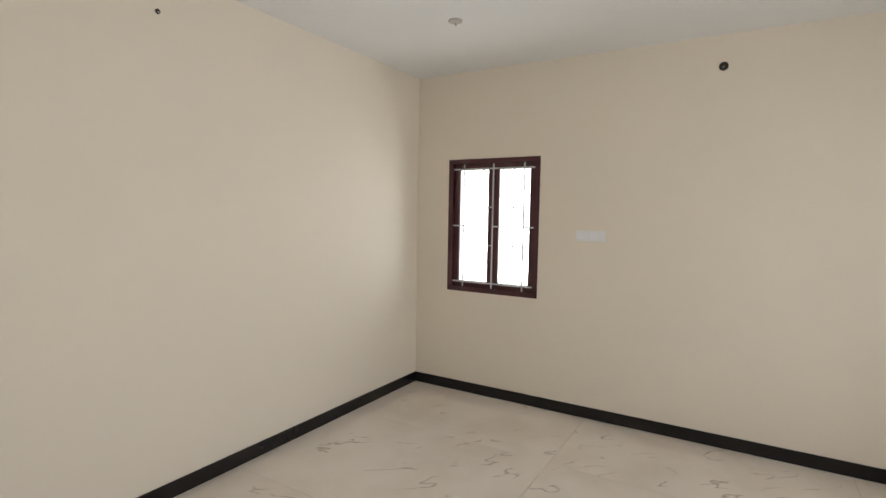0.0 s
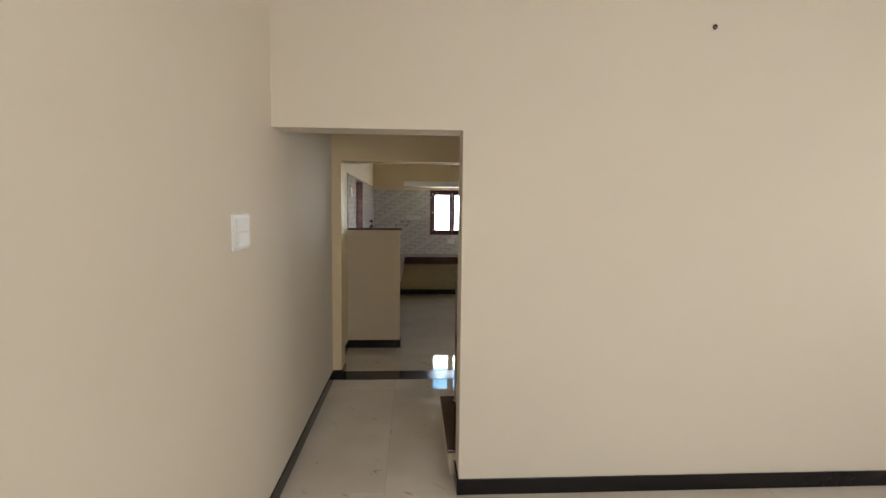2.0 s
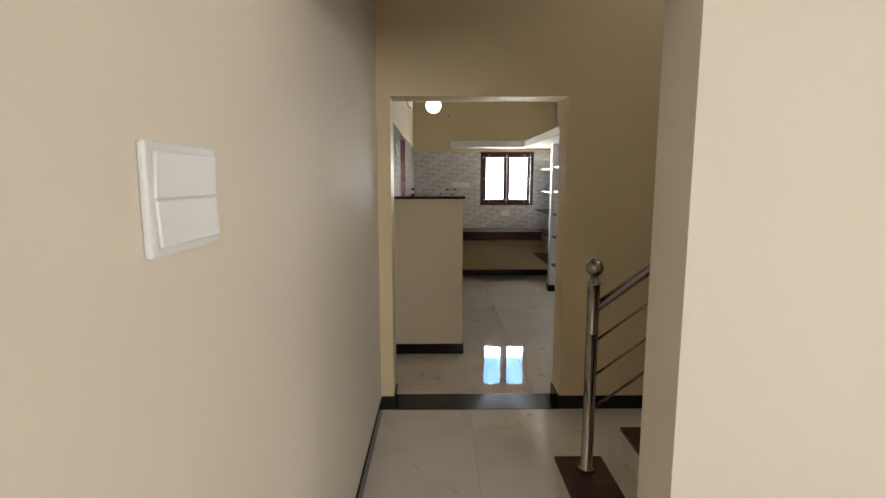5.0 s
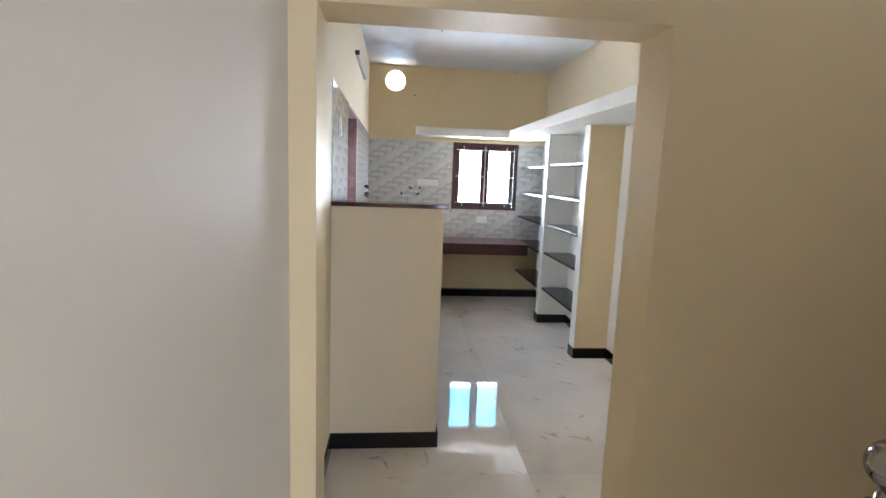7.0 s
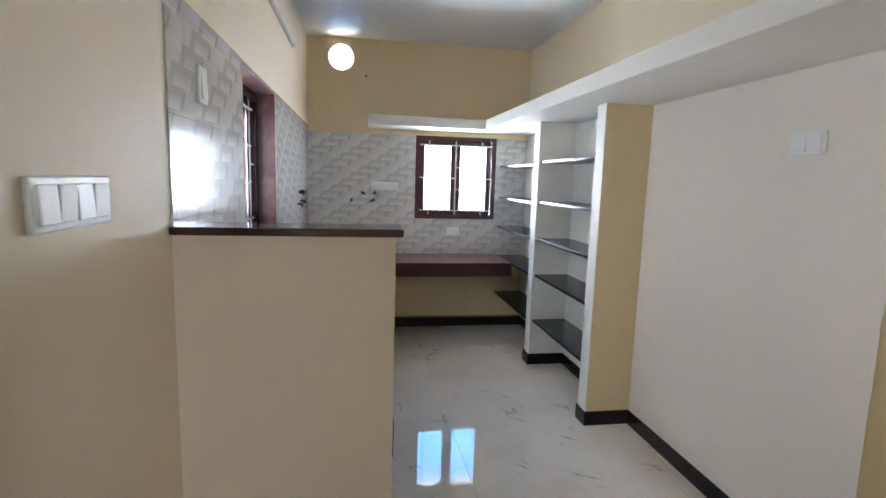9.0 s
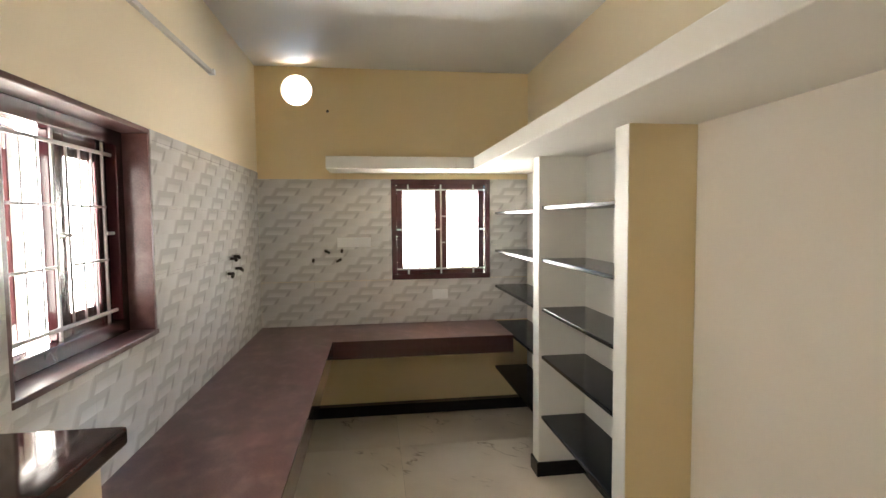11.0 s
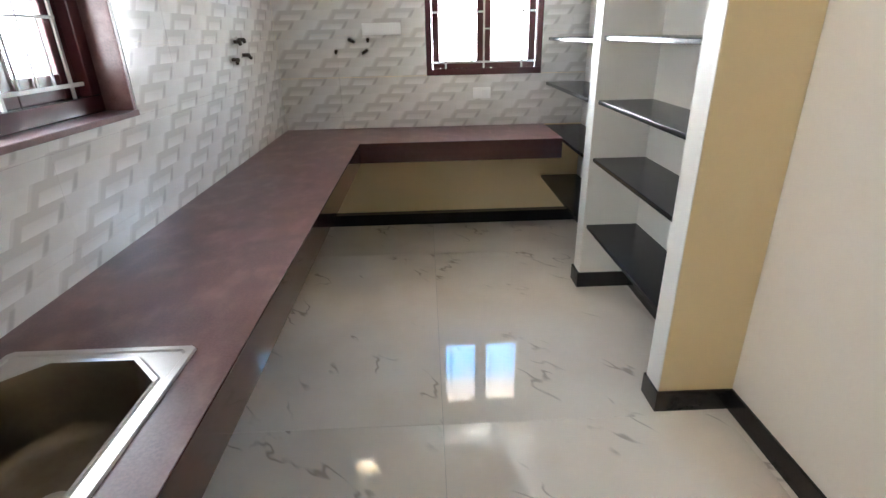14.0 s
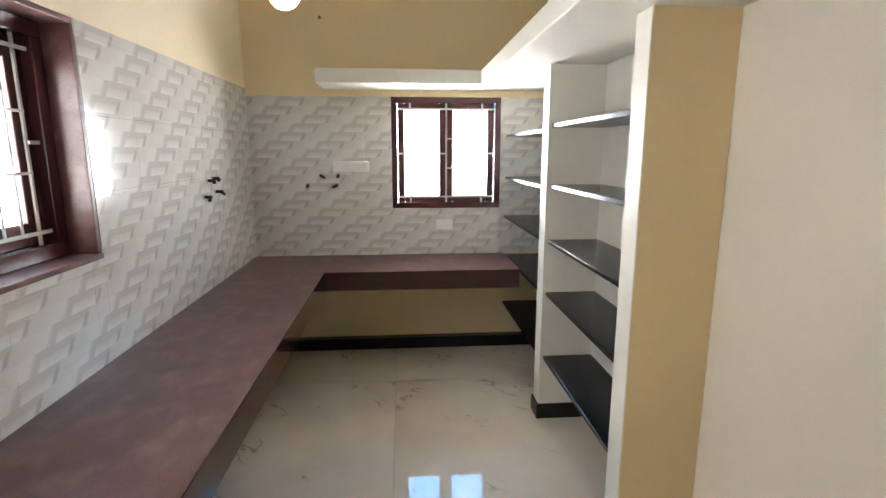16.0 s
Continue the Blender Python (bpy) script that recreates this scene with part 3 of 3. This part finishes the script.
NZ = 1.185
newel = rail_add("newel", railing_post(bmesh.new(), RX, RY, RISE, NZ), "turned steel newel post")
bm = bmesh.new()
bmesh.ops.create_uvsphere(bm, u_segments=24, v_segments=14, radius=0.043, matrix=Matrix.Translation((RX, RY, NZ + 0.035)))
rod(bm, (RX, RY, NZ + 0.075), (RX, RY, NZ + 0.09), 0.012, 0.006)
rail_add("ball", bm, "polished steel ball", newel)
SL, RD = 0.75, 0.175
L = 2.2
rail_add("handrail", rod(bmesh.new(), (RX, RY, NZ - RD), (RX + L, RY, NZ - RD + L * SL), 0.025, seg=20), "round steel handrail")
for k in (0.175, 0.355, 0.53):
    rail_add("rail_rod", rod(bmesh.new(), (RX, RY, NZ - RD - k), (RX + L, RY, NZ - RD - k + L * SL), 0.0065, seg=10))
for k in (3, 7):
    x = NOSINGS[k] + 0.12
    rail_add("post", rod(bmesh.new(), (x, RY, RISE * (k + 1)), (x, RY, NZ - RD - 0.005 + (x - RX) * SL), 0.019, seg=16))

# ---------------- fittings ----------------


def switch_plate(place, normal, w, h, gangs, label, upright=False):
    """A white modular switch plate with rockers, on a wall that faces normal."""
    n = Vector(normal)
    m = Matrix.Translation(place) @ n.to_track_quat("Z", "Y").to_matrix().to_4x4()
    root = new("switch_plate")
    root.matrix_basis = m
    tagged(root, label, "switch")
    if abs(n.y) > 0.5 or abs(n.x) > 0.5:
        right = Vector((0, 0, 1)).cross(n)
        rot = Matrix((right, Vector((0, 0, 1)), n)).transposed().to_4x4()
        root.matrix_basis = Matrix.Translation(place) @ rot
    part("plate", boxed(-w / 2, w / 2, -h / 2, h / 2, 0.0, 0.012, bevel=0.004), PLASTIC, root)
    iw, ih = w - 0.03, h - 0.026
    for k in range(gangs):
        if upright:
            d = (-iw / 2, iw / 2, -ih / 2 + ih * k / gangs + 0.001, -ih / 2 + ih * (k + 1) / gangs - 0.001)
        else:
            d = (-iw / 2 + iw * k / gangs + 0.001, -iw / 2 + iw * (k + 1) / gangs - 0.001, -ih / 2, ih / 2)
        bm = boxed(*d, 0.010, 0.0165, bevel=0.0025)
        bmesh.ops.rotate(bm, verts=bm.verts, cent=(0, 0, 0.013), matrix=Matrix.Rotation(radians(3 if k % 2 else -3), 3, "X"))
        part("rocker", bm, PLASTIC, root)
    return root


switch_plate((0, -7.855, 1.622), (1, 0, 0), 0.22, 0.165, 2, "white two-row switch plate on cream hall wall", upright=True)
switch_plate((HE, -9.035, 1.555), (-1, 0, 0), 0.25, 0.09, 4, "white switch plate beside the hall window")
switch_plate((0, -4.51, 1.585), (1, 0, 0), 0.27, 0.095, 4, "white four-gang switch plate on cream kitchen wall")
switch_plate((0.006, -3.70, 1.93), (1, 0, 0), 0.09, 0.12, 1, "white single switch plate on tiled wall")
switch_plate((EAST, -3.66, 1.84), (-1, 0, 0), 0.17, 0.10, 2, "white socket plate on cream kitchen wall")
switch_plate((0.805, -0.006, 1.548), (0, -1, 0), 0.29, 0.085, 4, "white four-gang switch plate on tiled wall")
switch_plate((1.565, -0.006, 1.068), (0, -1, 0), 0.14, 0.085, 2, "white socket plate below kitchen window")


def water_stub(place, normal, bend):
    """A capped pipe stub for a tap."""
    n = Vector(normal)
    root = thing("pipe_stub", place, "dark capped water pipe stub sticking out of tiled wall", "pipe", "pipe stubs")
    part("flange", rod(bmesh.new(), (0, 0, 0), n * 0.006, 0.019), STEEL, root, "steel flange")
    bm = rod(bmesh.new(), (0, 0, 0), n * 0.045, 0.010)
    part("pipe", bm, DARK, root)
    side = Vector((0, 0, 1)).cross(n)
    end = n * 0.045 + side * bend * 0.035 + Vector((0, 0, -0.02))
    part("elbow", rod(bmesh.new(), n * 0.04, end, 0.012, 0.009), DARK, root)


for x, z, b in ((0.455, 1.40, 0), (0.563, 1.478, 1), (0.686, 1.40, -1), (0.70, 1.478, 0)):
    water_stub((x, -0.006, z), (0, -1, 0), b)
for y, z, b in ((-0.94, 1.49, 0), (-0.82, 1.413, 1), (-1.016, 1.395, -1), (-0.86, 1.50, 0)):
    water_stub((0.006, y, z), (1, 0, 0), b)

batten = thing("tube_light_batten", (0, -1.82, 2.65), "slim white wall batten for a tube light, dark end cap", "light fitting")
part("channel", boxed(0.0, 0.024, -0.58, 0.58, -0.013, 0.013, bevel=0.004), PVC, batten)
for s in (-1, 1):
    part("end_cap", boxed(0.0, 0.038, s * 0.585 - 0.016, s * 0.585 + 0.016, -0.017, 0.017, bevel=0.005), DARK if s < 0 else PLASTIC, batten)

for place, r, material, label in (((0.77, -1.81, TOP), 0.05, PLASTIC, "round white cover on kitchen ceiling"), ((4.015, -8.36, TOP), 0.05, PVC, "round grey fan box in hall ceiling")):
    ob = thing("ceiling_box", place, label, "ceiling box")
    part("cover", lathe(bmesh.new(), [(r, 0), (r, -0.006), (r * 0.85, -0.012), (r * 0.3, -0.013)], 24), material, ob)
    part("hook", rod(bmesh.new(), (0, 0, -0.013), (0.01, 0, -0.035), 0.004), STEEL, ob)


def wall_hole(place, normal, r, label):
    n = Vector(normal)
    ob = thing("cable_hole", place, label, "cable hole")
    rot = n.to_track_quat("Z", "Y").to_matrix().to_4x4()
    part("conduit", lathe(bmesh.new(), [(r * 1.2, 0), (r * 1.2, 0.004), (r, 0.005), (r * 0.9, 0.002)], 20, rot), DARK, ob)
    part("wire", rod(bmesh.new(), n * 0.001, n * 0.02 + Vector((0.004, 0.004, -0.012)), 0.003, seg=8), PVC, ob)


wall_hole((HE, -9.951, 2.824), (-1, 0, 0), 0.026, "dark open conduit end in hall wall")
wall_hole((2.555, HY0, 2.812), (0, -1, 0), 0.012, "small dark conduit end high on hall wall")
wall_hole((0.60, 0.0, 2.68), (0, -1, 0), 0.010, "small wire outlet high on kitchen wall")

# ---------------- wall tiles ----------------
TZ0, TZ1, TW, TH, GAP = CT, 2.108, 0.45, 0.30, 0.0007


def tile_wall(name, axis, a0, a1, holes, label):
    """Tiles 6 mm proud on the west wall (axis 'y') or on the north wall (axis 'x'), cut round openings."""
    root = tagged(new(name), label, "wall tiling", kind="structure")
    shared = {}
    cuts_a = sorted({a0, a1, *[a0 + TW * k for k in range(1, int((a1 - a0) / TW) + 1)], *[h for b in holes for h in b[:2]]})
    cuts_z = sorted({TZ0, TZ1, *[TZ1 - TH * k for k in range(1, 5)], *[h for b in holes for h in b[2:]]})
    cuts_a = [c for c in cuts_a if a0 <= c <= a1]
    for p, q in zip(cuts_a, cuts_a[1:]):
        for r, s in zip(cuts_z, cuts_z[1:]):
            ma, mz = (p + q) / 2, (r + s) / 2
            if q - p < 0.01 or s - r < 0.01 or any(b[0] < ma < b[1] and b[2] < mz < b[3] for b in holes):
                continue
            key = (round(q - p, 4), round(s - r, 4))
            if key not in shared:
                w, h = (q - p) / 2 - GAP / 2, (s - r) / 2 - GAP / 2
                bm = boxed(*((0, 0.006, -w, w) if axis == "y" else (-w, w, -0.006, 0)), -h, h, bevel=0.0004)
                me = bpy.data.meshes.new("tile")
                bm.to_mesh(me)
                bm.free()
                me.materials.append(TILE)
                shared[key] = me
            ob = new("tile", shared[key])
            ob.parent = root
            ob.location = (0.0005, ma, mz) if axis == "y" else (ma, -0.0005, mz)


tile_wall("wall_tiling_west", "y", -4.0, -0.0065, [(-3.06, -2.12, 1.245, 2.155), (-4.03, -3.86, 0.0, 1.492)], "grey and white printed tiles up to lintel height")
tile_wall("wall_tiling_north", "x", 0.0065, EAST - 0.005, [(1.135, 2.03, 1.205, 2.10)], "grey and white printed tiles above worktop")

# ---------------- floor ----------------
floor = structure("floor", box(boxed(0, HE, HY0, 0, -0.2, -0.005), 0, HE, -12.2, HY0, -0.2, -0.005), GROUT, "polished marble-look tiled floor with dark joints", "floor")
FX, FY = 1.2, 1.8
tile_mesh = {}


def floor_area(x0, x1, y0, y1, ox, oy, z=0.0):
    kx = math.floor((x0 - ox) / FX)
    xs = [x0] + [ox + FX * k for k in range(kx, kx + 30) if x0 + 0.02 < ox + FX * k < x1 - 0.02] + [x1]
    ky = math.floor((y0 - oy) / FY)
    ys = [y0] + [oy + FY * k for k in range(ky, ky + 30) if y0 + 0.02 < oy + FY * k < y1 - 0.02] + [y1]
    for p, q in zip(xs, xs[1:]):
        for r, s in zip(ys, ys[1:]):
            key = (round(q - p, 4), round(s - r, 4))
            if key not in tile_mesh:
                w, h = (q - p) / 2 - 0.0007, (s - r) / 2 - 0.0007
                bm = boxed(-w, w, -h, h, -0.005, 0, bevel=0.0006)
                me = bpy.data.meshes.new("floor_tile")
                bm.to_mesh(me)
                bm.free()
                me.materials.append(MARBLE)
                tile_mesh[key] = me
            ob = new("floor_tile", tile_mesh[key])
            ob.parent = floor
            ob.location = ((p + q) / 2, (r + s) / 2, z)


floor_area(0, EAST, DY1, 0, 1.15, -2.505)
floor_area(0, 3.4, HY0, DY0, 0.635, -5.45)
floor_area(0, HE, -12.2, HY0, 0.635, -9.05)
